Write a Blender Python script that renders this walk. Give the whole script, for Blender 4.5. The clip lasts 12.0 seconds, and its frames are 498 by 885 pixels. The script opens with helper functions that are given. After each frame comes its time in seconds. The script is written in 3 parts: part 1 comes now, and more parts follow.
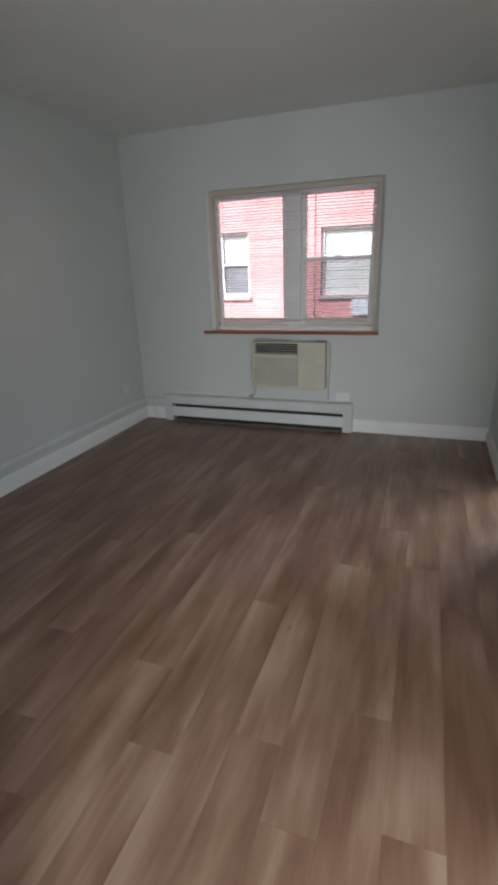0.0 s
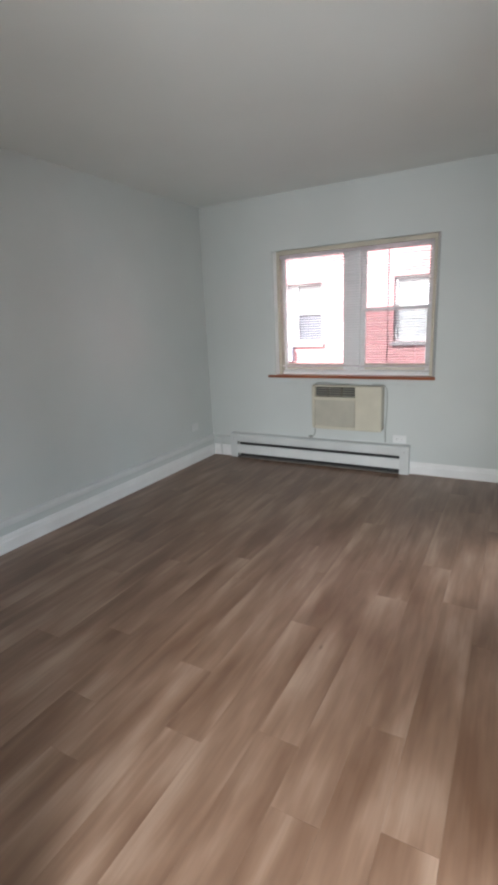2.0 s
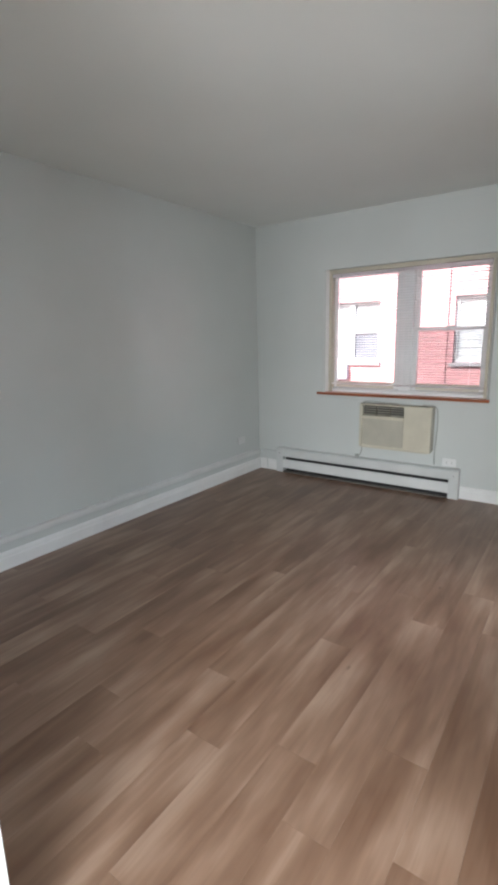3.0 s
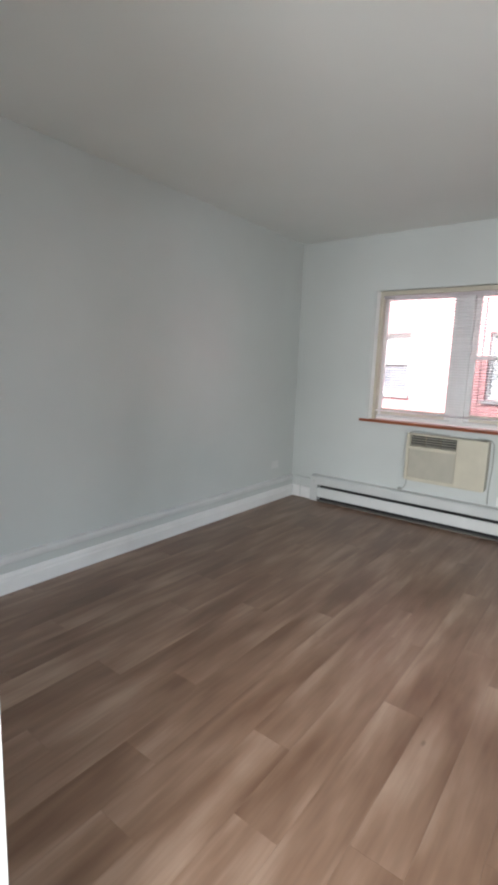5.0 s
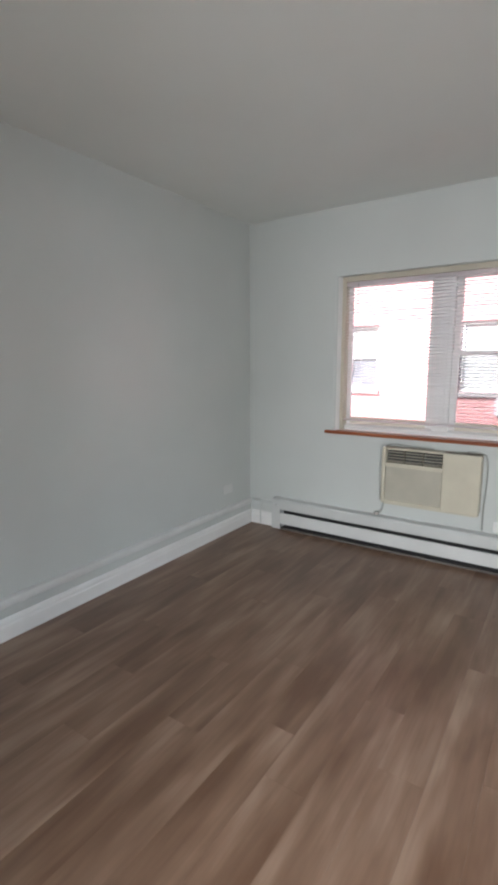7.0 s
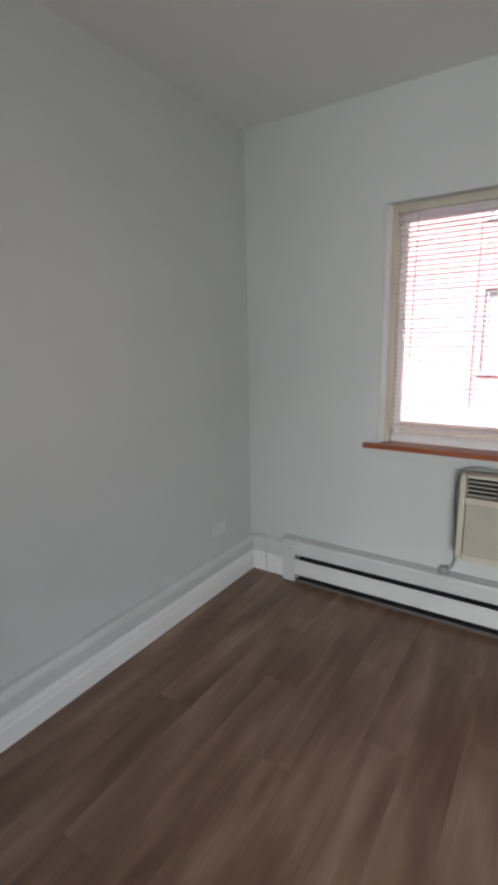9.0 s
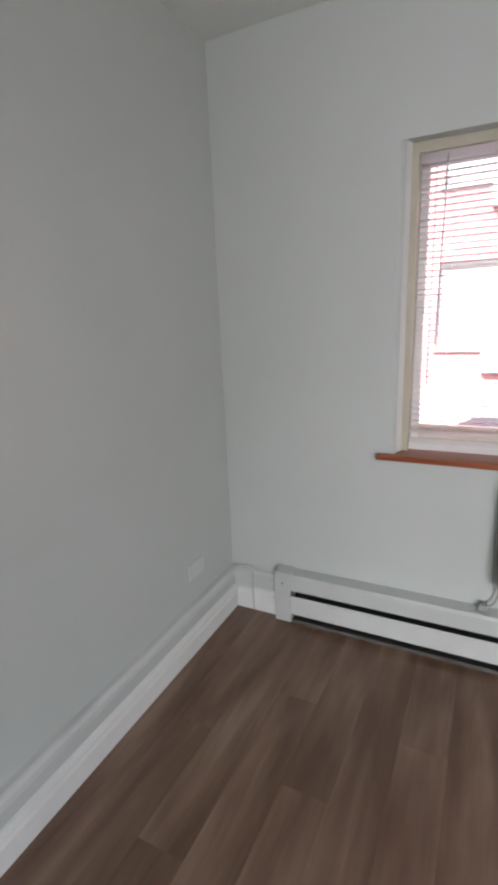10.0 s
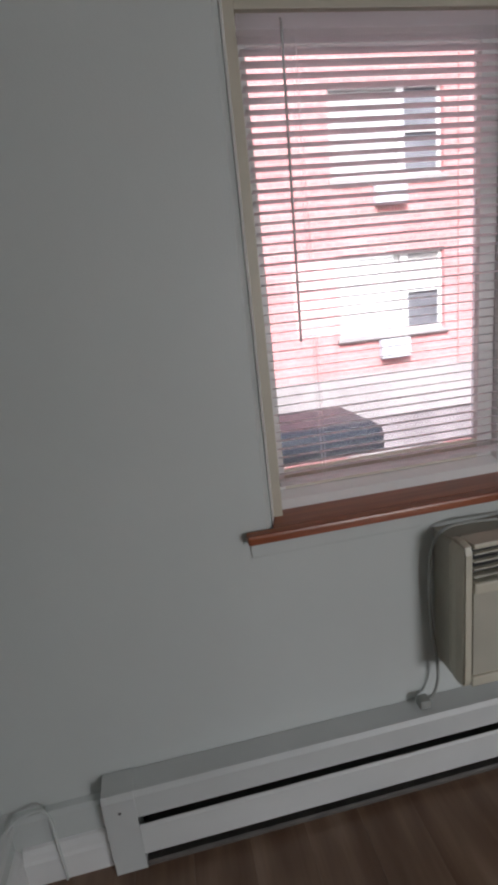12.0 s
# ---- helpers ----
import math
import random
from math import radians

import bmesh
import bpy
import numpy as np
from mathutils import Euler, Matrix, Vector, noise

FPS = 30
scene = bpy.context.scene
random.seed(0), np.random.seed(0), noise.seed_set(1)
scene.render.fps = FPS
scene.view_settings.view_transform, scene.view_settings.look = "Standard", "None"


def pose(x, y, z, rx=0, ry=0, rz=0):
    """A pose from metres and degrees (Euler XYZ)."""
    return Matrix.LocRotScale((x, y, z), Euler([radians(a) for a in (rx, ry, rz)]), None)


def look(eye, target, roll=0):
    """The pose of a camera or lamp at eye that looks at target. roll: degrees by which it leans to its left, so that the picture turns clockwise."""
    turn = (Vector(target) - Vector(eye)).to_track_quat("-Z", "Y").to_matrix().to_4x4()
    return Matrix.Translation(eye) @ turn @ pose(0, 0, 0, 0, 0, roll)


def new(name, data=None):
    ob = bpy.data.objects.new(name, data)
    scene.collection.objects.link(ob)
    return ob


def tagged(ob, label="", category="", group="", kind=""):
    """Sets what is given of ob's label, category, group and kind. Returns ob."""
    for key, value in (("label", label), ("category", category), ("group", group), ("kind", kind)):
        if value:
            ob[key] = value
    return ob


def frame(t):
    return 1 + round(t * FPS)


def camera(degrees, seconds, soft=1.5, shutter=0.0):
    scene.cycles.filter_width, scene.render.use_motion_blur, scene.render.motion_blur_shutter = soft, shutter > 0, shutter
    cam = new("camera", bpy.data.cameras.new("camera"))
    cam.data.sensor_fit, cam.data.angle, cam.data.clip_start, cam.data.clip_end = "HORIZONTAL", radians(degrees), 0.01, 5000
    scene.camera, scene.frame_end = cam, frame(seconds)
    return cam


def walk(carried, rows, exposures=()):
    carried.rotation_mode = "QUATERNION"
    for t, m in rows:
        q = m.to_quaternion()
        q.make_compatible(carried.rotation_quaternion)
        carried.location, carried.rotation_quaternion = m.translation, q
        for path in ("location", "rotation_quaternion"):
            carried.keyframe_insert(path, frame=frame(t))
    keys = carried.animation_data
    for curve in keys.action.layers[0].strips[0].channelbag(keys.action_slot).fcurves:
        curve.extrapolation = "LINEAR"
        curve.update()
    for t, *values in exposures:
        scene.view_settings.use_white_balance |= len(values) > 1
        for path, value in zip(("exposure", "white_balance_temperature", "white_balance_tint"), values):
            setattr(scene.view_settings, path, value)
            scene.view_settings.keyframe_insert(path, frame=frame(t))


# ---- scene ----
cam = camera(54.6, 12.0, soft=3.8)

PATH = [
    (0, (2.585, -4.05, 1.353), (1.931, -2.284, 0.679), -2.1),
    (0.5, (2.669, -4.095, 1.321), (1.719, -2.426, 0.763), 0.6),
    (1, (2.742, -4.115, 1.326), (1.657, -2.519, 0.804), -1.4),
    (1.5, (2.755, -4.174, 1.331), (1.795, -2.494, 0.826), -2.6),
    (2, (2.811, -4.223, 1.373), (1.861, -2.533, 0.882), -2.7),
    (2.5, (2.885, -4.194, 1.395), (1.826, -2.563, 0.928), -1.6),
    (3, (2.887, -4.223, 1.369), (1.748, -2.634, 0.948), -1.3),
    (3.5, (2.888, -4.219, 1.339), (1.703, -2.662, 0.927), -0.8),
    (5.5, (2.432, -4.056, 1.282), (1.231, -2.484, 0.989), 3.0),
    (6, (2.37, -3.916, 1.297), (1.122, -2.38, 1.011), 2.4),
    (6.5, (2.358, -3.635, 1.329), (1.236, -2.003, 1.048), 0.4),
    (8.5, (1.715, -2.645, 1.374), (0.616, -1.026, 0.959), -1.3),
    (9, (1.537, -2.343, 1.371), (0.461, -0.709, 0.955), -1.1),
    (9.5, (1.275, -2.138, 1.343), (0.213, -0.498, 0.914), -1.1),
    (10, (1.095, -1.913, 1.401), (0.216, -0.189, 0.899), -2.4),
    (10.5, (0.862, -1.688, 1.369), (0.01, 0.049, 0.864), -3.0),
    (11, (0.662, -1.465, 1.34), (-0.101, 0.324, 0.877), -3.0),
    (11.5, (0.56, -1.266, 1.353), (0.466, 0.66, 0.822), -5.2),
    (12, (0.567, -1.056, 1.348), (0.871, 0.855, 0.842), -6.4),
]
EXPOSURES = [
    (0, 1.68, 5940, 6.5), (1, 2.25, 5940, 7), (2.5, 2.42, 5950, 7), (6, 2.65, 5980, 7.5), (8.5, 2.3, 6040, 9.5),
    (10, 2.55, 6080, 11), (11, 2.85, 6100, 12), (11.5, 2.35, 6080, 11.5), (12, 1.62, 6060, 11),
]
walk(cam, [(t, look(eye, target, roll)) for t, eye, target, roll in PATH], EXPOSURES)

# ---- world, sun and lamps in unseen windows ----
world = bpy.data.worlds.new("sky")
scene.world = world
world.use_nodes = True
wn = world.node_tree
sky = wn.nodes.new("ShaderNodeTexSky")
sky.sky_type = 'NISHITA'
sky.sun_disc = False
sky.sun_elevation = radians(42)
sky.sun_rotation = radians(200)
sky.air_density = 1.0
sky.dust_density = 6.0
wn.links.new(sky.outputs[0], wn.nodes["Background"].inputs[0])
wn.nodes["Background"].inputs[1].default_value = 0.15

sun_data = bpy.data.lights.new("sun", 'SUN')
sun_data.energy = 4.4
sun_data.angle = radians(4)
sun_data.color = (1.0, 0.97, 0.94)
sun = new("sun", sun_data)
sun.matrix_world = look((-7, -14, 14), (0, 0, 0))


def window_light(name, eye, target, w, h, energy, color, spread=180):
    """Area lamp for sky light, standing in an assumed, unseen window opening."""
    d = bpy.data.lights.new(name, 'AREA')
    d.shape, d.size, d.size_y, d.energy, d.color = 'RECTANGLE', w, h, energy, color
    d.spread = radians(spread)
    ob = new(name, d)
    ob.matrix_world = look(eye, target)
    return ob


window_light("side_room_window_light", (5.47, -1.0, 1.45), (3.0, -1.25, 0.6), 1.2, 1.2, 4.5, (0.93, 0.97, 1.0))
# Added lamp throwing light through the doorway onto the floor; its window is assumed.
window_light("side_room_north_fill", (4.35, -0.02, 1.42), (2.2, -2.6, 0.0), 1.1, 1.0, 11, (0.96, 0.98, 1.0), 130)
# Added fill from behind the camera, aimed down to brighten the near floor.
window_light("hall_floor_fill", (3.5, -6.17, 1.45), (2.85, -3.7, 0.2), 1.5, 1.3, 18, (1.0, 0.97, 0.94), 122)

# Added weak fill for the entrance floor, narrowed to spare the long wall.
window_light("hall_side_fill", (4.27, -4.25, 1.5), (3.0, -3.5, 0.0), 1.3, 1.2, 2.5, (0.95, 0.98, 1.0), 80)

# ---- materials ----


def material(name):
    m = bpy.data.materials.new(name)
    m.use_nodes = True
    return m, m.node_tree.nodes, m.node_tree.links, m.node_tree.nodes["Principled BSDF"]


def ramp(nodes, stops):
    r = nodes.new("ShaderNodeValToRGB")
    e = r.color_ramp.elements
    while len(e) < len(stops):
        e.new(0.5)
    for el, (p, c) in zip(e, stops):
        el.position, el.color = p, (*c, 1)
    return r


def surface(name, color, rough=0.5, metal=0.0, vary=0.06, scale=3.0, bump=0.0, bump_scale=120.0, spec=0.5):
    """A painted or plain surface: two scales of slight variation, and fine relief."""
    m, n, l, b = material(name)
    tc = n.new("ShaderNodeTexCoord")
    big = n.new("ShaderNodeTexNoise")
    big.inputs["Scale"].default_value, big.inputs["Detail"].default_value = scale, 5
    l.new(tc.outputs["Object"], big.inputs["Vector"])
    lo = [c * (1 - vary) for c in color]
    hi = [min(1, c * (1 + vary)) for c in color]
    r = ramp(n, [(0.3, lo), (0.7, hi)])
    l.new(big.outputs[0], r.inputs[0])
    l.new(r.outputs[0], b.inputs["Base Color"])
    b.inputs["Metallic"].default_value = metal
    b.inputs["Specular IOR Level"].default_value = spec
    fine = n.new("ShaderNodeTexNoise")
    fine.inputs["Scale"].default_value, fine.inputs["Detail"].default_value = bump_scale, 3
    l.new(tc.outputs["Object"], fine.inputs["Vector"])
    mr = n.new("ShaderNodeMapRange")
    mr.inputs["To Min"].default_value, mr.inputs["To Max"].default_value = max(0.02, rough - 0.06), min(1, rough + 0.06)
    l.new(big.outputs[0], mr.inputs["Value"])
    l.new(mr.outputs[0], b.inputs["Roughness"])
    if bump:
        bp = n.new("ShaderNodeBump")
        bp.inputs["Strength"].default_value, bp.inputs["Distance"].default_value = bump, 0.002
        l.new(fine.outputs[0], bp.inputs["Height"])
        l.new(bp.outputs[0], b.inputs["Normal"])
    return m


def wood_floor():
    """Taupe vinyl plank: streaked grain along y, a tone for each plank."""
    m, n, l, b = material("plank_wood")
    geo = n.new("ShaderNodeNewGeometry")
    info = n.new("ShaderNodeObjectInfo")
    off = n.new("ShaderNodeVectorMath")
    off.operation = 'SCALE'
    off.inputs[0].default_value = (7.3, 31.0, 3.1)
    l.new(info.outputs["Random"], off.inputs["Scale"])
    add = n.new("ShaderNodeVectorMath")
    l.new(geo.outputs["Position"], add.inputs[0])
    l.new(off.outputs[0], add.inputs[1])

    def streak(sx, sy, detail, dist):
        mp = n.new("ShaderNodeMapping")
        mp.inputs["Scale"].default_value = (sx, sy, 1)
        l.new(add.outputs[0], mp.inputs["Vector"])
        t = n.new("ShaderNodeTexNoise")
        t.inputs["Scale"].default_value, t.inputs["Detail"].default_value, t.inputs["Distortion"].default_value = 1, detail, dist
        l.new(mp.outputs[0], t.inputs["Vector"])
        return t
    wide, fine, cloud = streak(15, 1.7, 4, 0.3), streak(90, 3.0, 4, 0.2), streak(6, 1.6, 3, 0.2)
    base = ramp(n, [(0.32, (0.140, 0.075, 0.044)), (0.50, (0.214, 0.130, 0.084)), (0.78, (0.385, 0.272, 0.197))])
    mix = n.new("ShaderNodeMath")
    mix.operation = 'MULTIPLY_ADD'
    l.new(wide.outputs[0], mix.inputs[0])
    mix.inputs[1].default_value = 0.55
    mul = n.new("ShaderNodeMath")
    mul.operation = 'MULTIPLY_ADD'
    l.new(cloud.outputs[0], mul.inputs[0])
    mul.inputs[1].default_value, mul.inputs[2].default_value = 0.75, -0.19
    l.new(mul.outputs[0], mix.inputs[2])
    tone = n.new("ShaderNodeMath")
    tone.operation = 'MULTIPLY_ADD'
    l.new(info.outputs["Random"], tone.inputs[0])
    tone.inputs[1].default_value = 0.04
    l.new(mix.outputs[0], tone.inputs[2])
    l.new(tone.outputs[0], base.inputs[0])
    grain = n.new("ShaderNodeMix")
    grain.data_type, grain.blend_type = 'RGBA', 'MULTIPLY'
    grain.inputs[0].default_value = 0.22
    l.new(base.outputs[0], grain.inputs[6])
    g2 = ramp(n, [(0.35, (0.62, 0.6, 0.58)), (0.6, (1, 1, 1))])
    l.new(fine.outputs[0], g2.inputs[0])
    l.new(g2.outputs[0], grain.inputs[7])
    # small dark knots
    kn = n.new("ShaderNodeTexVoronoi")
    mp = n.new("ShaderNodeMapping")
    mp.inputs["Scale"].default_value = (3.4, 1.5, 1)
    l.new(add.outputs[0], mp.inputs["Vector"])
    l.new(mp.outputs[0], kn.inputs["Vector"])
    kn.inputs["Scale"].default_value = 1.0
    kr = ramp(n, [(0.008, (0.3, 0.25, 0.23)), (0.034, (1, 1, 1))])
    l.new(kn.outputs["Distance"], kr.inputs[0])
    knot = n.new("ShaderNodeMix")
    knot.data_type, knot.blend_type = 'RGBA', 'MULTIPLY'
    knot.inputs[0].default_value = 0.8
    l.new(grain.outputs[2], knot.inputs[6])
    l.new(kr.outputs[0], knot.inputs[7])
    l.new(knot.outputs[2], b.inputs["Base Color"])
    b.inputs["Specular IOR Level"].default_value = 0.6
    rr = n.new("ShaderNodeMapRange")
    rr.inputs["To Min"].default_value, rr.inputs["To Max"].default_value = 0.30, 0.44
    l.new(cloud.outputs[0], rr.inputs["Value"])
    l.new(rr.outputs[0], b.inputs["Roughness"])
    bp = n.new("ShaderNodeBump")
    bp.inputs["Strength"].default_value, bp.inputs["Distance"].default_value = 0.25, 0.001
    l.new(fine.outputs[0], bp.inputs["Height"])
    l.new(bp.outputs[0], b.inputs["Normal"])
    return m


def stained_wood():
    m, n, l, b = material("red_stained_wood")
    tc = n.new("ShaderNodeTexCoord")
    mp = n.new("ShaderNodeMapping")
    mp.inputs["Scale"].default_value = (2.5, 45, 45)
    l.new(tc.outputs["Object"], mp.inputs["Vector"])
    t = n.new("ShaderNodeTexNoise")
    t.inputs["Scale"].default_value, t.inputs["Detail"].default_value = 1, 6
    l.new(mp.outputs[0], t.inputs["Vector"])
    r = ramp(n, [(0.3, (0.19, 0.05, 0.02)), (0.7, (0.40, 0.125, 0.05))])
    l.new(t.outputs[0], r.inputs[0])
    l.new(r.outputs[0], b.inputs["Base Color"])
    b.inputs["Roughness"].default_value = 0.3
    return m


def brick_wall():
    m, n, l, b = material("red_brick")
    tc = n.new("ShaderNodeTexCoord")
    mp = n.new("ShaderNodeMapping")
    mp.inputs["Rotation"].default_value = (radians(90), 0, 0)
    l.new(tc.outputs["Object"], mp.inputs["Vector"])
    t = n.new("ShaderNodeTexBrick")
    t.inputs["Scale"].default_value = 1
    t.inputs["Brick Width"].default_value, t.inputs["Row Height"].default_value = 0.21, 0.075
    t.inputs["Mortar Size"].default_value = 0.008
    t.inputs["Color1"].default_value = (0.42, 0.170, 0.180, 1)
    t.inputs["Color2"].default_value = (0.35, 0.137, 0.147, 1)
    t.inputs["Mortar"].default_value = (0.36, 0.26, 0.25, 1)
    l.new(mp.outputs[0], t.inputs["Vector"])
    st = n.new("ShaderNodeTexNoise")
    st.inputs["Scale"].default_value, st.inputs["Detail"].default_value = 0.9, 5
    l.new(tc.outputs["Object"], st.inputs["Vector"])
    r = ramp(n, [(0.3, (0.78, 0.76, 0.75)), (0.65, (1, 1, 1))])
    l.new(st.outputs[0], r.inputs[0])
    mx = n.new("ShaderNodeMix")
    mx.data_type, mx.blend_type = 'RGBA', 'MULTIPLY'
    mx.inputs[0].default_value = 1
    l.new(t.outputs[0], mx.inputs[6])
    l.new(r.outputs[0], mx.inputs[7])
    l.new(mx.outputs[2], b.inputs["Base Color"])
    b.inputs["Roughness"].default_value = 0.85
    bp = n.new("ShaderNodeBump")
    bp.inputs["Strength"].default_value, bp.inputs["Distance"].default_value = 0.6, 0.008
    bp.invert = True
    l.new(t.outputs["Fac"], bp.inputs["Height"])
    l.new(bp.outputs[0], b.inputs["Normal"])
    return m


def thin_glass(name, tint):
    m, n, l, b = material(name)
    n.remove(b)
    tr = n.new("ShaderNodeBsdfTransparent")
    tr.inputs[0].default_value = (*tint, 1)
    gl = n.new("ShaderNodeBsdfGlossy")
    gl.inputs["Roughness"].default_value = 0.02
    fr = n.new("ShaderNodeFresnel")
    fr.inputs[0].default_value = 1.45
    mx = n.new("ShaderNodeMixShader")
    l.new(fr.outputs[0], mx.inputs[0])
    l.new(tr.outputs[0], mx.inputs[1])
    l.new(gl.outputs[0], mx.inputs[2])
    l.new(mx.outputs[0], n["Material Output"].inputs[0])
    return m


def mesh_screen():
    """Fine insect screen: mostly open weave."""
    m, n, l, b = material("insect_screen_weave")
    b.inputs["Base Color"].default_value = (0.10, 0.10, 0.11, 1)
    b.inputs["Roughness"].default_value = 0.6
    tr = n.new("ShaderNodeBsdfTransparent")
    mx = n.new("ShaderNodeMixShader")
    mx.inputs[0].default_value = 0.42
    l.new(tr.outputs[0], mx.inputs[1])
    l.new(b.outputs[0], mx.inputs[2])
    l.new(mx.outputs[0], n["Material Output"].inputs[0])
    return m


def slat_paint():
    """Thin white slat that lets some light through."""
    m, n, l, b = material("white_blind_slat")
    b.inputs["Base Color"].default_value = (0.88, 0.87, 0.88, 1)
    b.inputs["Roughness"].default_value = 0.4
    tl = n.new("ShaderNodeBsdfTranslucent")
    tl.inputs[0].default_value = (0.95, 0.93, 0.95, 1)
    mx = n.new("ShaderNodeMixShader")
    mx.inputs[0].default_value = 0.8
    l.new(b.outputs[0], mx.inputs[1])
    l.new(tl.outputs[0], mx.inputs[2])
    l.new(mx.outputs[0], n["Material Output"].inputs[0])
    return m


WALL = surface("pale_grey_green_wall_paint", (0.566, 0.592, 0.577), 0.46, vary=0.035, scale=1.3, bump=0.12, bump_scale=160)
CEIL = surface("white_ceiling_paint", (0.80, 0.83, 0.81), 0.75, vary=0.03, scale=1.1, bump=0.15, bump_scale=140)
TRIM = surface("white_gloss_trim_paint", (0.78, 0.78, 0.77), 0.32, vary=0.04, scale=6, bump=0.08, bump_scale=60)
HEAT = surface("white_enamelled_steel", (0.65, 0.66, 0.65), 0.36, vary=0.05, scale=5, bump=0.05, bump_scale=50)
# Near black in place of the shade inside slots, vent and outlet holes.
DARK = surface("slot_shade_black", (0.02, 0.02, 0.02), 0.6, vary=0.2)
LIP = surface("shaded_grey_steel", (0.12, 0.11, 0.10), 0.6, vary=0.25, scale=14)
LOUVER = surface("brown_louver_plastic", (0.11, 0.095, 0.07), 0.5, vary=0.1)
HEAT_WALL = surface("heater_enamel_in_wall_colour", (0.575, 0.59, 0.581), 0.4, vary=0.04, scale=5, bump=0.05, bump_scale=50)
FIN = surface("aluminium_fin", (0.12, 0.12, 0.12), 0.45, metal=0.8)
BEIGE = surface("beige_window_frame_paint", (0.52, 0.48, 0.39), 0.45, vary=0.07, scale=8, bump=0.1, bump_scale=70)
RAIL = surface("pale_beige_rail_paint", (0.62, 0.585, 0.50), 0.42, vary=0.06, scale=8, bump=0.1, bump_scale=70)
VINYL = surface("white_window_vinyl", (0.78, 0.78, 0.77), 0.35, vary=0.03, scale=7)
ALMOND = surface("almond_plastic", (0.55, 0.52, 0.42), 0.42, vary=0.05, scale=9, bump=0.06, bump_scale=90)
ALMOND_DK = surface("darker_almond_plastic", (0.43, 0.41, 0.34), 0.5, vary=0.06, scale=9, bump=0.1, bump_scale=140)
GREYCORD = surface("grey_rubber_cord", (0.33, 0.34, 0.32), 0.5, vary=0.08, scale=20)
PLATE = surface("white_plastic_plate", (0.74, 0.745, 0.74), 0.3, vary=0.03, scale=20)
PLANK = wood_floor()
SEAM = surface("dark_subfloor", (0.12, 0.07, 0.045), 0.6, vary=0.2)
STAIN = stained_wood()
BRICK = brick_wall()
GLASS = thin_glass("window_glass", (0.97, 0.98, 0.98))
SCREEN = mesh_screen()
SLAT = slat_paint()
WANDM = surface("clear_grey_plastic", (0.5, 0.5, 0.51), 0.25, vary=0.05)
STONE = surface("limestone_base", (0.20, 0.182, 0.188), 0.85, vary=0.15, scale=1.2, bump=0.4, bump_scale=30)
STONE_LOW = surface("weathered_concrete", (0.16, 0.14, 0.15), 0.9, vary=0.2, scale=1.0, bump=0.4, bump_scale=25)
PAVE = surface("concrete_paving", (0.24, 0.215, 0.225), 0.9, vary=0.15, scale=0.8, bump=0.4, bump_scale=20)
FARWIN = surface("white_far_window_frame", (0.42, 0.42, 0.43), 0.4, vary=0.03)
SHADE = surface("white_roller_shade", (0.35, 0.35, 0.36), 0.6, vary=0.04)
FARGLASS = surface("dark_window_glass", (0.10, 0.10, 0.115), 0.1, vary=0.2, scale=2)
GREYMETAL = surface("grey_metal_casing", (0.34, 0.35, 0.39), 0.5, vary=0.1)
CARPAINT = surface("dark_blue_grey_car_paint", (0.015, 0.017, 0.023), 0.42, vary=0.1, spec=0.2)
CARGLASS = surface("car_window_glass", (0.012, 0.013, 0.016), 0.3, vary=0.1)
TYRE = surface("tyre_rubber", (0.02, 0.02, 0.02), 0.8, vary=0.1)
RIM = surface("silver_rim", (0.55, 0.55, 0.56), 0.3, metal=0.9)
TAIL = surface("red_tail_lens", (0.45, 0.02, 0.02), 0.15, vary=0.05)

# ---- mesh helpers ----


def box(bm, x0, y0, z0, x1, y1, z1, bevel=0.0):
    r = bmesh.ops.create_cube(bm, size=1.0, matrix=Matrix.Translation(((x0 + x1) / 2, (y0 + y1) / 2, (z0 + z1) / 2)) @ Matrix.Diagonal((abs(x1 - x0), abs(y1 - y0), abs(z1 - z0), 1)))
    if bevel:
        edges = list({e for v in r["verts"] for e in v.link_edges})
        bmesh.ops.bevel(bm, geom=edges, offset=bevel, segments=2, affect='EDGES', profile=0.6)


def boxed(*a, bevel=0.0):
    bm = bmesh.new()
    box(bm, *a, bevel=bevel)
    return bm


def profile(points, x0, x1, axis="x"):
    """A closed profile of (across, up) drawn out along x, or along y."""
    bm = bmesh.new()
    ends = []
    for s in (x0, x1):
        ends.append([bm.verts.new((s, p, q) if axis == "x" else (p, s, q)) for p, q in points])
    k = len(points)
    for i in range(k):
        bm.faces.new((ends[0][i], ends[0][(i + 1) % k], ends[1][(i + 1) % k], ends[1][i]))
    bm.faces.new(ends[0][::-1])
    bm.faces.new(ends[1])
    bmesh.ops.recalc_face_normals(bm, faces=bm.faces)
    return bm


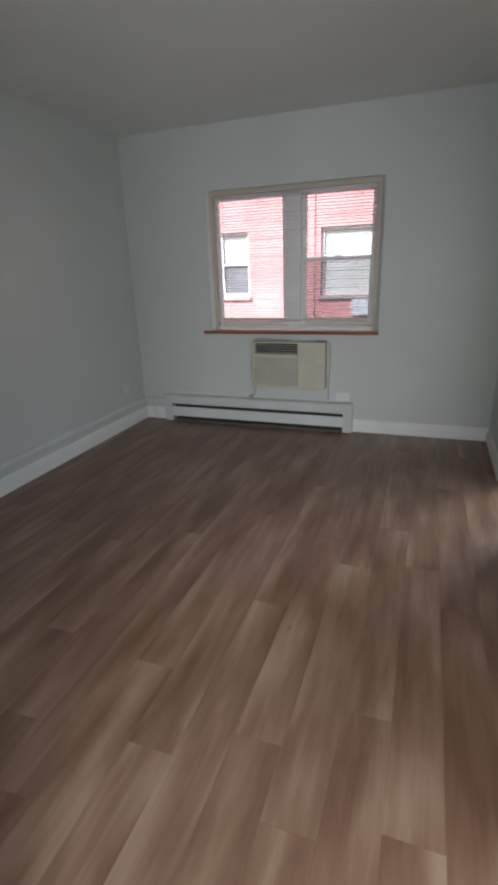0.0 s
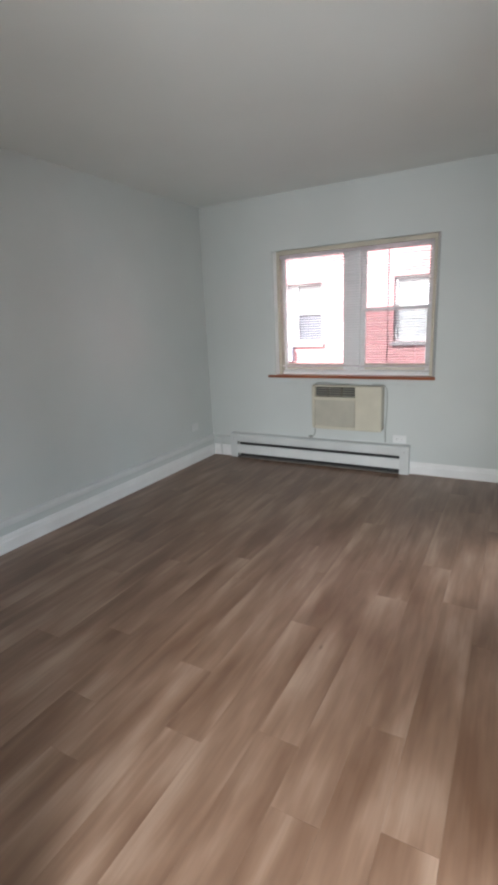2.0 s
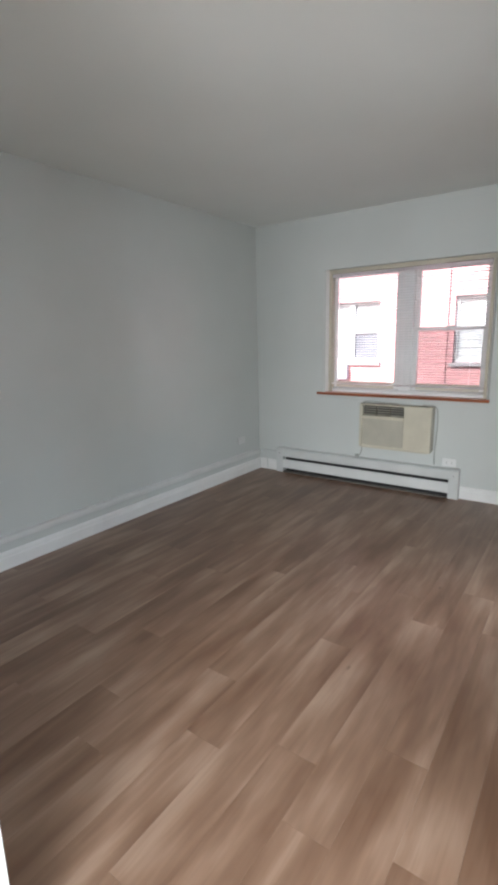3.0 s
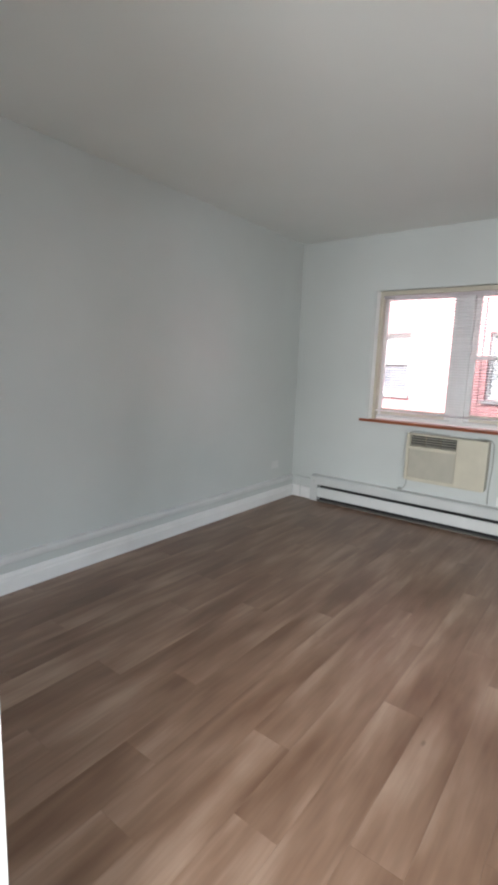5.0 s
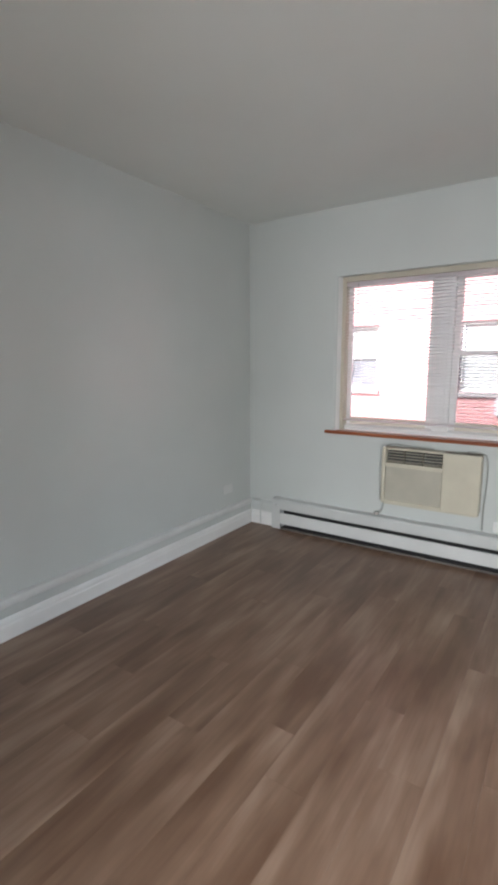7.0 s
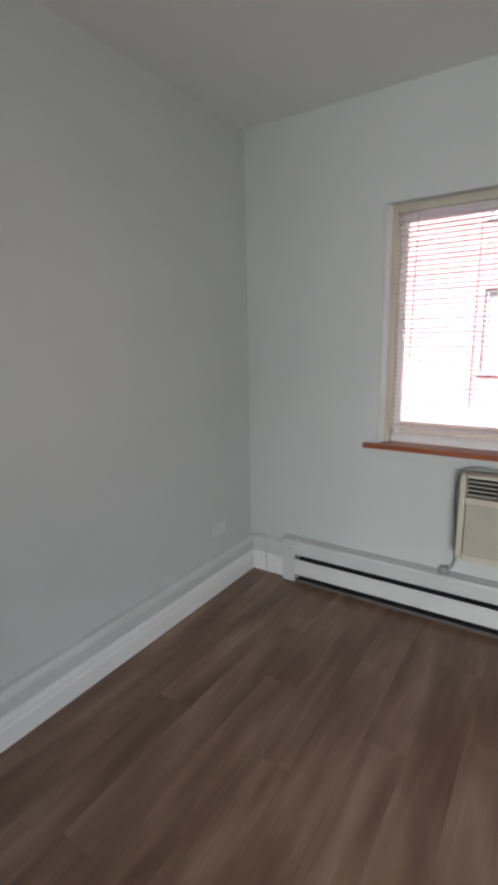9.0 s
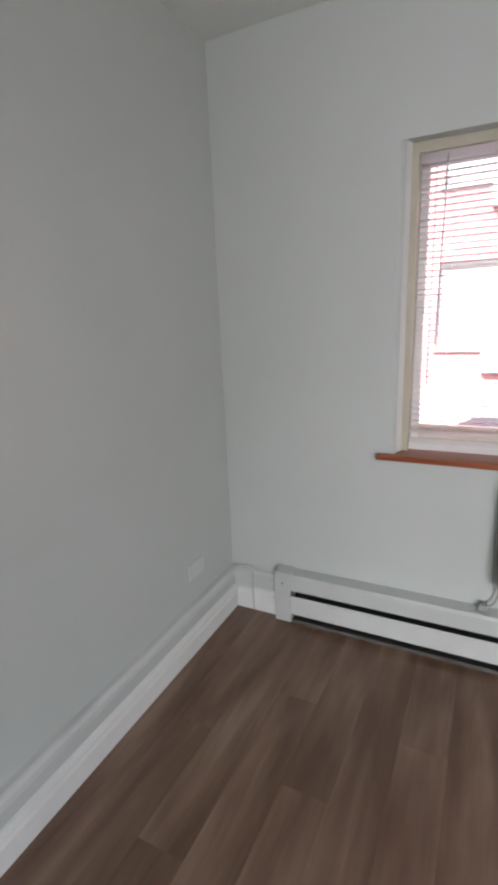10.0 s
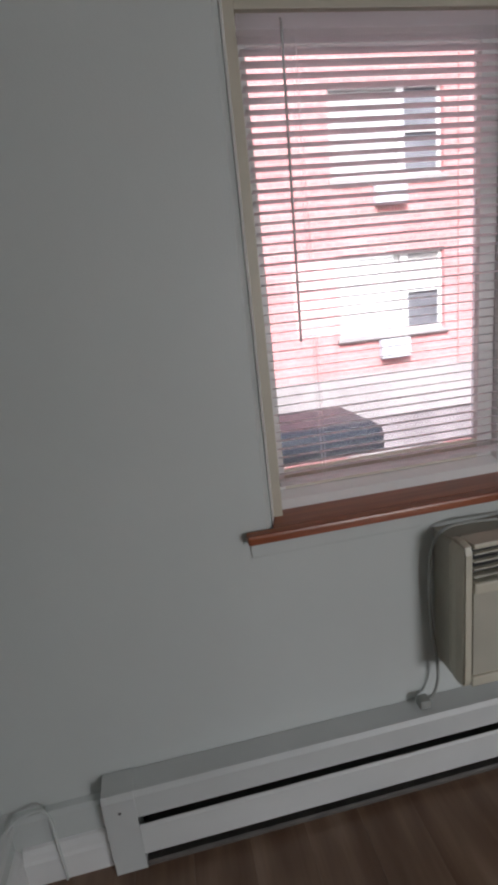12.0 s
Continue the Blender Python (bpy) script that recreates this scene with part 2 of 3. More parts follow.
def tube(points, radius, sides=8):
    """A round cord through points, smoothed."""
    pts = [Vector(p) for p in points]
    path = []
    for i in range(len(pts) - 1):
        p0, p1, p2, p3 = pts[max(i - 1, 0)], pts[i], pts[i + 1], pts[min(i + 2, len(pts) - 1)]
        for k in range(8):
            u = k / 8
            path.append(0.5 * ((2 * p1) + (p2 - p0) * u + (2 * p0 - 5 * p1 + 4 * p2 - p3) * u * u + (3 * p1 - p0 - 3 * p2 + p3) * u ** 3))
    path.append(pts[-1])
    bm = bmesh.new()
    rings = []
    for i, p in enumerate(path):
        d = (path[min(i + 1, len(path) - 1)] - path[max(i - 1, 0)]).normalized()
        a = d.orthogonal().normalized() if i == 0 else (a - d * a.dot(d)).normalized()
        c = d.cross(a)
        rings.append([bm.verts.new(p + radius * (math.cos(q) * a + math.sin(q) * c)) for q in [2 * math.pi * s / sides for s in range(sides)]])
    for r0, r1 in zip(rings, rings[1:]):
        for s in range(sides):
            bm.faces.new((r0[s], r0[(s + 1) % sides], r1[(s + 1) % sides], r1[s]))
    bm.faces.new(rings[0][::-1])
    bm.faces.new(rings[-1])
    bmesh.ops.recalc_face_normals(bm, faces=bm.faces)
    for fc in bm.faces:
        fc.smooth = True
    return bm


def made(name, bm, mat):
    me = bpy.data.meshes.new(name)
    bm.to_mesh(me)
    bm.free()
    me.materials.append(mat)
    return me


def thing(name, bm, mat, label, category, group="", kind=""):
    return tagged(new(name, made(name, bm, mat)), label, category, group, kind)


def holder(name, at, label, category, group="", kind=""):
    ob = new(name)
    ob.location = at
    return tagged(ob, label, category, group, kind)


def part(name, bm, mat, parent, label=""):
    """One mesh under a thing or part, drawn in world places."""
    ob = new(name, made(name, bm, mat))
    ob.parent = parent
    at = Vector((0, 0, 0)) if parent.parent else parent.location
    ob.matrix_parent_inverse = Matrix.Translation(-at)
    return tagged(ob, label)


def structure(name, bm, mat, label, category):
    return thing(name, bm, mat, label, category, kind="structure")


# ---- large structure ----
H = 2.44                      # ceiling height
WX0, WX1 = 0.772, 2.205       # window opening
WZ0, WZ1 = 0.85, 1.968
CH = 0.016                    # splay of the plaster edges
RX = 3.12                     # inner face of the side wall
D0, D1 = -0.86, -1.52         # doorway in the side wall
BY, BX = -3.886, 1.988          # wall end behind, beside the entrance
T = 0.13

bm = bmesh.new()
box(bm, -0.25, 0, -0.2, WX0 - CH, 0.25, H)
box(bm, WX1 + CH, 0, -0.2, 3.75, 0.25, H)
# Unseen side room opening, cut for the added north lamp.
box(bm, 3.75, 0, -0.2, 4.95, 0.25, WZ0)
box(bm, 3.75, 0, WZ1, 4.95, 0.25, H)
box(bm, 4.95, 0, -0.2, 5.6, 0.25, H)
# plaster edges of the opening, splayed
for x, s in ((WX0, 1), (WX1, -1)):
    lo, hi = [[bm.verts.new((px, py, pz)) for px, py in ((x - s * CH, 0), (x, CH), (x, 0.25), (x - s * CH, 0.25))] for pz in (WZ0 - 0.025, WZ1)]
    for k in range(4):
        bm.faces.new((lo[k], lo[(k + 1) % 4], hi[(k + 1) % 4], hi[k]))
    bm.faces.new(lo[::-1])
    bm.faces.new(hi)
box(bm, WX0 - CH, 0, -0.2, WX1 + CH, 0.25, WZ0 - 0.025)
box(bm, WX0 - CH, 0, WZ1, WX1 + CH, 0.25, H)
bmesh.ops.recalc_face_normals(bm, faces=bm.faces)
structure("wall_north", bm, WALL, "pale grey-green painted wall around the window", "wall")

structure("wall_west", boxed(-0.25, -6.2, -0.2, 0, 0, H), WALL, "long plain pale grey-green painted plaster wall", "wall")

bm = bmesh.new()
box(bm, RX, D0, 0, RX + T, 0, H)
box(bm, RX, D1, 2.03, RX + T, D0, H)
box(bm, RX, -3.3, 0, RX + T, D1, H)
structure("wall_east", bm, WALL, "pale grey-green wall with a side doorway", "wall")
structure("wall_back", boxed(0, BY - T, 0, BX - 0.02, BY, H), WALL, "pale grey-green wall beside the entrance", "wall")
# Unseen hall and side room walls, added to hold the lamps and close the space.
bm = bmesh.new()
box(bm, -0.25, -6.45, -0.2, 2.7, -6.2, H)
box(bm, 4.25, -6.45, -0.2, 6.25, -6.2, H)
box(bm, 2.7, -6.45, -0.2, 4.25, -6.2, 0.8)
box(bm, 2.7, -6.45, 2.1, 4.25, -6.2, H)
structure("wall_south", bm, WALL, "unseen pale grey-green hall wall, added round a fill lamp's opening", "wall")

# Unseen wall, drawn in so its lamp falls steeply on the entrance floor.
bm = bmesh.new()
box(bm, 4.3, -6.2, -0.2, 4.55, -4.9, H)
box(bm, 4.3, -3.6, -0.2, 4.55, -3.3, H)
box(bm, 4.3, -4.9, -0.2, 4.55, -3.6, 0.8)
box(bm, 4.3, -4.9, 2.1, 4.55, -3.6, H)
structure("wall_hall_east", bm, WALL, "unseen pale grey-green hall wall, added round the side fill lamp", "wall")
structure("wall_hall_north", boxed(RX + T, -3.3, -0.2, 6.25, -3.17, H), WALL, "unseen pale grey-green wall, added between hall and side room", "wall")
bm = bmesh.new()
box(bm, 5.5, -3.17, -0.2, 5.75, -1.6, H)
box(bm, 5.5, -0.4, -0.2, 5.75, 0.25, H)
box(bm, 5.5, -1.6, -0.2, 5.75, -0.4, 0.85)
box(bm, 5.5, -1.6, 2.05, 5.75, -0.4, H)
structure("wall_side_room_east", bm, WALL, "unseen pale grey-green side room wall with an assumed window opening", "wall")
structure("ceiling", boxed(-0.25, -6.45, H, 6.25, 0.25, H + 0.2), CEIL, "flat white painted ceiling", "ceiling")

# white wall end trim beside the entrance
ent = structure("trim_entrance", boxed(BX - 0.02, BY - T - 0.01, 0, BX, BY + 0.01, H - 0.002, bevel=0.003), TRIM, "white gloss painted casing on the wall end", "trim")
bm = bmesh.new()
box(bm, RX - 0.014, D0 - 0.0, 0, RX, D0 + 0.06, 2.09, bevel=0.003)
box(bm, RX - 0.014, D1 - 0.06, 0, RX, D1, 2.09, bevel=0.003)
box(bm, RX - 0.014, D1 + 0.001, 2.03, RX, D0 - 0.001, 2.09, bevel=0.003)
structure("trim_doorway", bm, TRIM, "white gloss painted casing round the side doorway", "trim")

# baseboards: an old painted-over board with a new white one before it
ledge = [(0, 0.0), (0.02, 0.0), (0.02, 0.186), (0.014, 0.198), (0.0, 0.204)]
front = [(0.0, 0.0), (0.018, 0.0), (0.018, 0.072), (0.014, 0.080), (0.013, 0.096), (0.007, 0.108), (0.0, 0.112)]
structure("baseboard_old_west", profile(ledge, BY, -0.001, "y"), WALL, "old baseboard painted over in the wall colour", "baseboard")
# Added proud strip: paler for light on the ledge top, shading the board below.
cap = [(0.0205, 0.160), (0.028, 0.163), (0.033, 0.170), (0.033, 0.192), (0.028, 0.202), (0.0205, 0.207), (0.001, 0.209), (0.001, 0.2045), (0.0205, 0.2045)]
structure("ledge_light_west", profile(cap, BY, -0.001, "y"), HEAT, "added rounded strip, pale for light on the old baseboard's ledge", "baseboard")
structure("baseboard_west", profile([(p + 0.0205, q) for p, q in front], BY, -0.021, "y"), TRIM, "white gloss moulded baseboard along the long wall", "baseboard")
structure("baseboard_old_north", profile([(-p, q) for p, q in ledge], 0.0205, 0.258), WALL, "old baseboard end painted in the wall colour", "baseboard")
structure("baseboard_north_corner", profile([(-p - 0.0205, q) for p, q in front], 0.039, 0.258), TRIM, "short white gloss baseboard by the heater", "baseboard")
structure("baseboard_north", profile([(-p, q * 0.95) for p, q in front], 2.052, RX - 0.001), TRIM, "white gloss baseboard under the window wall", "baseboard")
structure("baseboard_east", profile([(RX - p, q * 0.95) for p, q in front], D0 + 0.061, -0.02, "y"), TRIM, "short white gloss baseboard by the doorway", "baseboard")

# ---- window ----
win = holder("window_1", (1.49, 0.1, WZ0), "white twin double-hung window with beige painted frame", "window", kind="structure")
FY = 0.055                     # face of the beige frame
for x, s in ((WX0, 1), (WX1, -1)):
    bm = bmesh.new()
    lo, hi = [[bm.verts.new((x + s * px, py, pz)) for px, py in ((0.0005, 0.010), (0.014, 0.050), (0.0115, 0.20), (0.0005, 0.20))] for pz in (WZ0, WZ1)]
    for k in range(4):
        bm.faces.new((lo[k], lo[(k + 1) % 4], hi[(k + 1) % 4], hi[k]))
    bm.faces.new(lo[::-1])
    bm.faces.new(hi)
    bmesh.ops.recalc_face_normals(bm, faces=bm.faces)
    part("stop_bead", bm, TRIM, win, "white slanted stop bead")
    part("jamb", boxed(x + s * 0.012, FY, WZ0, x + s * 0.038, 0.20, WZ1, bevel=0.002), BEIGE, win, "beige painted jamb")
part("head", boxed(WX0 + 0.038, FY, WZ1 - 0.036, WX1 - 0.038, 0.20, WZ1, bevel=0.002), BEIGE, win, "beige painted head")
IX0, IX1 = WX0 + 0.038, WX1 - 0.038
MX0, MX1 = 1.45, 1.557
part("bottom_frame", profile([(0.095, WZ0), (0.2, WZ0), (0.2, WZ0 + 0.05), (0.125, WZ0 + 0.04), (0.095, WZ0 + 0.026)], IX0, IX1), VINYL, win, "white sloping bottom frame")
part("mullion", boxed(MX0, 0.105, WZ0 + 0.026, MX1, 0.2, WZ1 - 0.036, bevel=0.004), VINYL, win, "wide white mullion")
part("mullion_cover", boxed(MX0 + 0.03, 0.099, WZ0 + 0.03, MX1 - 0.03, 0.1045, WZ1 - 0.04, bevel=0.002), VINYL, win)
for x0, x1 in ((IX0, MX0), (MX1, IX1)):
    fixed = x0 == IX0
    for z0, z1, y in [(WZ0 + 0.042, WZ1 - 0.036, 0.125)] if fixed else [(WZ0 + 0.042, 1.43, 0.125), (1.40, WZ1 - 0.036, 0.16)]:
        low = z0 < 1.2
        st = 0.030 if fixed else 0.042
        b0, b1 = (0.055, 0.03) if fixed else (0.055, 0.03) if low else (0.03, 0.03)
        sash = part("sash", boxed(x0 + 0.001, y, z0, x0 + st, y + 0.03, z1, bevel=0.002), VINYL, win, "white sash")
        part("stile", boxed(x1 - 0.048, y, z0, x1 - 0.001, y + 0.03, z1, bevel=0.002), VINYL, sash)
        part("bottom_rail", boxed(x0 + st, y + 0.001, z0, x1 - 0.048, y + 0.031, z0 + b0, bevel=0.002), RAIL if low else VINYL, sash, "beige bottom rail" if low else "")
        part("top_rail", boxed(x0 + st, y + 0.001, z1 - b1, x1 - 0.048, y + 0.031, z1, bevel=0.002), VINYL, sash)
        pane = part("pane", boxed(x0 + st, y + 0.012, z0 + b0, x1 - 0.048, y + 0.018, z1 - b1), GLASS, sash, "clear glass pane")
        pane.visible_shadow = False
        if low:
            xm = (x0 + x1) / 2
            part("lift_handle", boxed(xm - 0.035, y - 0.012, z0 + 0.022, xm + 0.035, y, z0 + 0.032, bevel=0.003), VINYL, sash, "small white lift handle")
            if not fixed:
                part("sash_lock", boxed(xm - 0.03, y + 0.002, z1, xm + 0.03, y + 0.028, z1 + 0.012, bevel=0.003), VINYL, sash)
screen = part("insect_screen", boxed(MX1 + 0.004, 0.193, WZ0 + 0.05, IX1 - 0.004, 0.1935, 1.42), SCREEN, win, "dark insect screen over the lower half")
screen.visible_shadow = False

# stool with its horns
bm = bmesh.new()
box(bm, 0.702, -0.034, 0.826, 2.228, -0.0015, WZ0, bevel=0.006)
box(bm, WX0 + 0.001, -0.0015, 0.826, WX1 - 0.001, 0.095, WZ0 - 0.001)
structure("window_sill", bm, STAIN, "glossy red-brown stained wooden window sill with horns", "window sill")
structure("window_apron", profile([(-0.001, 0.778), (-0.005, 0.779), (-0.006, 0.785), (-0.006, 0.8255), (-0.001, 0.8255)], 0.712, 2.218), WALL, "thin apron trim painted in the wall colour", "trim")

# ---- mini blind ----
blind = holder("mini_blind", (1.49, 0.08, WZ1 - 0.04), "white aluminium mini blind, lowered with its slats open", "blind")
BX0, BX1 = IX0 + 0.004, IX1 - 0.004
BYC = 0.078
part("headrail", boxed(BX0, BYC - 0.014, WZ1 - 0.066, BX1, BYC + 0.014, WZ1 - 0.038, bevel=0.002), SLAT, blind, "white steel headrail")
part("bottom_rail", boxed(BX0, BYC - 0.012, 0.922, BX1, BYC + 0.012, 0.936, bevel=0.003), SLAT, blind, "white bottom rail")


def slat_mesh(tilt):
    """A one-inch slat, crowned and slightly tilted, about its own centre line."""
    bm = bmesh.new()
    rows = []
    for j in range(5):
        u = (j - 2) / 2 * 0.0125
        c = 0.0016 * (1 - (j - 2) ** 2 / 4)
        y, z = u * math.cos(tilt) - c * math.sin(tilt), u * math.sin(tilt) + c * math.cos(tilt)
        rows.append([bm.verts.new((x, y, z + q)) for q in (0, 0.0004) for x in (BX0 + 0.003 - 1.49, BX1 - 0.003 - 1.49)])
    for a, b in zip(rows, rows[1:]):
        bm.faces.new((a[0], a[1], b[1], b[0]))
        bm.faces.new((a[2], b[2], b[3], a[3]))
    bm.faces.new((rows[0][0], rows[0][2], rows[0][3], rows[0][1]))
    bm.faces.new((rows[-1][0], rows[-1][1], rows[-1][3], rows[-1][2]))
    bmesh.ops.recalc_face_normals(bm, faces=bm.faces)
    return made("slat", bm, SLAT)


slats = [slat_mesh(radians(a)) for a in (-6, -4, -8)]
z = 0.952
i = 0
rnd = random.Random(4)
while z < WZ1 - 0.072:
    s = new("slat", slats[i % 3])
    s.parent = blind
    s.location = (rnd.uniform(-0.001, 0.001), BYC - 0.08, z - (WZ1 - 0.04))
    z += 0.0218
    i += 1
for x in (0.935, 1.49, 2.045):
    for y in (-0.0132, 0.0132):
        part("ladder_cord", tube([(x, BYC + y, 0.93), (x + 0.0004, BYC + y, 1.4), (x, BYC + y, WZ1 - 0.05)], 0.0007, 4), SLAT, blind)
wand = part("tilt_wand", tube([(0.893, BYC - 0.024, 1.275), (0.899, BYC - 0.023, 1.6), (0.905, BYC - 0.02, 1.912)], 0.003, 6), WANDM, blind, "grey plastic tilt wand")
part("wand_hook", tube([(0.905, BYC - 0.02, 1.912), (0.905, BYC - 0.018, 1.918), (0.905, BYC - 0.012, 1.92)], 0.002, 6), WANDM, wand)

# ---- baseboard heater ----
heater = holder("baseboard_heater", (1.14, -0.03, 0), "long white steel baseboard heater with dark slots", "heater")
HX0, HX1 = 0.338, 1.972
part("top_cover", profile([(-0.002, 0.166), (-0.060, 0.164), (-0.066, 0.168), (-0.066, 0.232), (-0.060, 0.246), (-0.002, 0.252)], HX0, HX1), HEAT_WALL, heater, "top cover painted in the wall colour")
# Paler than the cover: the extra light on the panel is in its colour.
part("front_panel", profile([(-0.060, 0.050), (-0.066, 0.046), (-0.068, 0.052), (-0.067, 0.132), (-0.062, 0.138), (-0.058, 0.136)], HX0, HX1), HEAT, heater, "white front panel, paler for the light it catches")
# Back plate and fins coloured dark for the shade behind the slots.
part("back_plate", boxed(HX0, -0.006, 0.0, HX1, -0.002, 0.165), DARK, heater, "back plate blackened for slot shade")
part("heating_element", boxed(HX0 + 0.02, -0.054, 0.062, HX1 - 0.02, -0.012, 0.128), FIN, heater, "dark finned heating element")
# Lip coloured dark to sink into the shade at the floor.
part("floor_lip", profile([(-0.006, 0.0), (-0.064, 0.0), (-0.066, 0.012), (-0.062, 0.016), (-0.006, 0.006)], HX0, HX1), LIP, heater, "bottom lip darkened for shade")
for x0, x1 in ((0.260, HX0), (HX1, 2.05)):
    cap = part("end_cap", profile([(-0.002, 0.0), (-0.066, 0.0), (-0.071, 0.006), (-0.071, 0.236), (-0.063, 0.250), (-0.002, 0.256)], x0, x1), HEAT_WALL, heater, "end cap painted in the wall colour")
    xm = (x0 + x1) / 2
    part("cap_screw", tube([(xm, -0.0705, 0.20), (xm, -0.0725, 0.20)], 0.004, 8), FIN, cap)

# ---- wall air conditioner ----
ac = holder("air_conditioner", (1.53, -0.08, 0.36), "aged almond plastic wall air conditioner below the sill", "air conditioner")
AX0, AX1, AZ0, AZ1, AY = 1.184, 1.822, 0.378, 0.778, -0.135
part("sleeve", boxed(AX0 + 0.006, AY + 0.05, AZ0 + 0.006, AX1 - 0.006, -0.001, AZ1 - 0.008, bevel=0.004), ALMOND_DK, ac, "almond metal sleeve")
GX0, GX1, GZ0, GZ1 = 1.219, 1.59, 0.676, 0.764
bm = bmesh.new()
box(bm, AX0, AY, AZ0, GX0, AY + 0.07, AZ1, bevel=0.026)
box(bm, GX0 - 0.004, AY + 0.001, GZ1, AX1 - 0.004, AY + 0.055, AZ1 - 0.001, bevel=0.004)
box(bm, GX0 - 0.004, AY - 0.004, GZ0 - 0.03, GX1 + 0.003, AY + 0.055, GZ0, bevel=0.006)
box(bm, GX0 - 0.004, AY + 0.001, AZ0 + 0.001, AX1 - 0.02, AY + 0.055, AZ0 + 0.03, bevel=0.004)
part("front_bezel", bm, ALMOND, ac, "almond plastic bezel")
part("control_panel", boxed(GX1, AY - 0.001, AZ0 + 0.004, AX1, AY + 0.055, AZ1 - 0.001, bevel=0.01), ALMOND, ac, "plain almond control side")
intake = part("intake_panel", boxed(GX0 + 0.001, AY + 0.008, AZ0 + 0.03, GX1 - 0.001, AY + 0.05, GZ0 - 0.03), ALMOND_DK, ac, "recessed darker intake panel")
vent = part("air_outlet", boxed(GX0, AY + 0.045, GZ0 - 0.001, GX1, AY + 0.054, GZ1), DARK, ac, "air outlet blackened for its inner shade")
for k in range(4):
    zz = GZ0 + 0.010 + k * 0.020
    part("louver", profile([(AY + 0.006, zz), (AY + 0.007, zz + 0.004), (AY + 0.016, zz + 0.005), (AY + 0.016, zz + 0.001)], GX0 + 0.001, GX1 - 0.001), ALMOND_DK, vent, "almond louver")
for k in range(1, 3):
    xx = GX0 + (GX1 - GX0) * k / 3
    part("divider", boxed(xx - 0.003, AY + 0.003, GZ0, xx + 0.003, AY + 0.04, GZ1), LOUVER, vent)
part("side_wire", tube([(1.72, -0.04, 0.781), (1.79, -0.035, 0.780), (1.836, -0.03, 0.755), (1.846, -0.028, 0.65), (1.842, -0.028, 0.5), (1.836, -0.03, 0.4), (1.838, -0.03, 0.272)], 0.004, 8), GREYCORD, ac, "thin grey wire down the side")
cord = part("power_cord", tube([(1.52, -0.07, 0.783), (1.40, -0.06, 0.785), (1.25, -0.045, 0.790), (1.188, -0.035, 0.770), (1.163, -0.03, 0.70), (1.160, -0.028, 0.60), (1.166, -0.028, 0.50), (1.178, -0.03, 0.40), (1.180, -0.032, 0.33), (1.165, -0.034, 0.285), (1.140, -0.034, 0.272)], 0.0042, 8), GREYCORD, ac, "grey power cord hanging down the wall")
part("plug", boxed(1.118, -0.05, 0.256, 1.15, -0.020, 0.282, bevel=0.005), GREYCORD, cord, "grey plug")

# ---- outlets ----


def outlet(where, turn, label, paint):
    o = holder("wall_outlet", where, label, "outlet", "wall outlets")
    o.rotation_euler = (0, 0, turn)

    def piece(name, bm, mat, parent, text=""):
        ob = new(name, made(name, bm, mat))
        ob.parent = parent
        return tagged(ob, text)
    plate = piece("cover_plate", boxed(-0.058, -0.007, -0.036, 0.058, 0, 0.036, bevel=0.003), paint, o)
    for x in (-0.021, 0.021):
        face = piece("receptacle", boxed(x - 0.0145, -0.0085, -0.017, x + 0.0145, -0.0072, 0.017, bevel=0.0005), paint, o)
        for zz in (-0.006, 0.006):
            piece("slot", boxed(x - 0.004, -0.0092, zz - 0.001, x + 0.004, -0.0086, zz + 0.001), DARK if paint is PLATE else paint, face)
    piece("screw", boxed(-0.003, -0.0085, -0.003, 0.003, -0.0072, 0.003, bevel=0.0005), paint, plate)
    return o


outlet((1.955, -0.0005, 0.30), 0, "white horizontal wall outlet above the heater", PLATE)
outlet((0.0005, -0.33, 0.35), radians(90), "outlet painted over in the wall colour", HEAT)

# white cable looping over the baseboard by the heater
thing("cable", tube([(0.026, -0.05, 0.206), (0.045, -0.03, 0.212), (0.08, -0.027, 0.222), (0.108, -0.028, 0.222), (0.126, -0.033, 0.195), (0.131, -0.042, 0.15), (0.132, -0.046, 0.10), (0.133, -0.044, 0.006)], 0.004, 8), WALL, "painted-over cable looped over the baseboard in the corner", "cable")

# ---- outside ----
GZ = -1.6
structure("ground", boxed(-300, 0.3, GZ - 0.3, 300, 600, GZ), PAVE, "pale concrete yard between the buildings", "ground")
house = holder("apartment_building", (3, 8, GZ), "red brick apartment building with white windows and stone base", "building")
FW = [(x, z) for z in (0.71, 3.51, 6.31) for x in (-7.9, -3.9, 0.1, 4.02, 8.1, 12.1)]
xs = [-14] + [v for x in (-7.9, -3.9, 0.1, 4.02, 8.1, 12.1) for v in (x, x + 2.2)] + [18]
zs = [-0.03, 0.71, 2.23, 3.51, 5.03, 6.31, 7.83, 9.0]
for c in range(0, 7, 2):
    part("brick_band", boxed(-14, 8.0, zs[c], 18, 8.3, zs[c + 1]), BRICK, house, "red brick wall band")
for c in range(1, 7, 2):
    for a in range(0, len(xs) - 1, 2):
        part("brick_pier", boxed(xs[a], 8.0, zs[c], xs[a + 1], 8.3, zs[c + 1]), BRICK, house, "red brick wall pier")
part("core", boxed(-14, 8.45, GZ, 18, 16, 8.9), FARGLASS, house)
part("stone_base", boxed(-14, 7.96, -0.95, 18, 8.3, -0.03, bevel=0.02), STONE, house, "pale limestone band")
part("footing", boxed(-14, 8.0, GZ, 18, 8.3, -0.95), STONE_LOW, house, "weathered concrete footing")
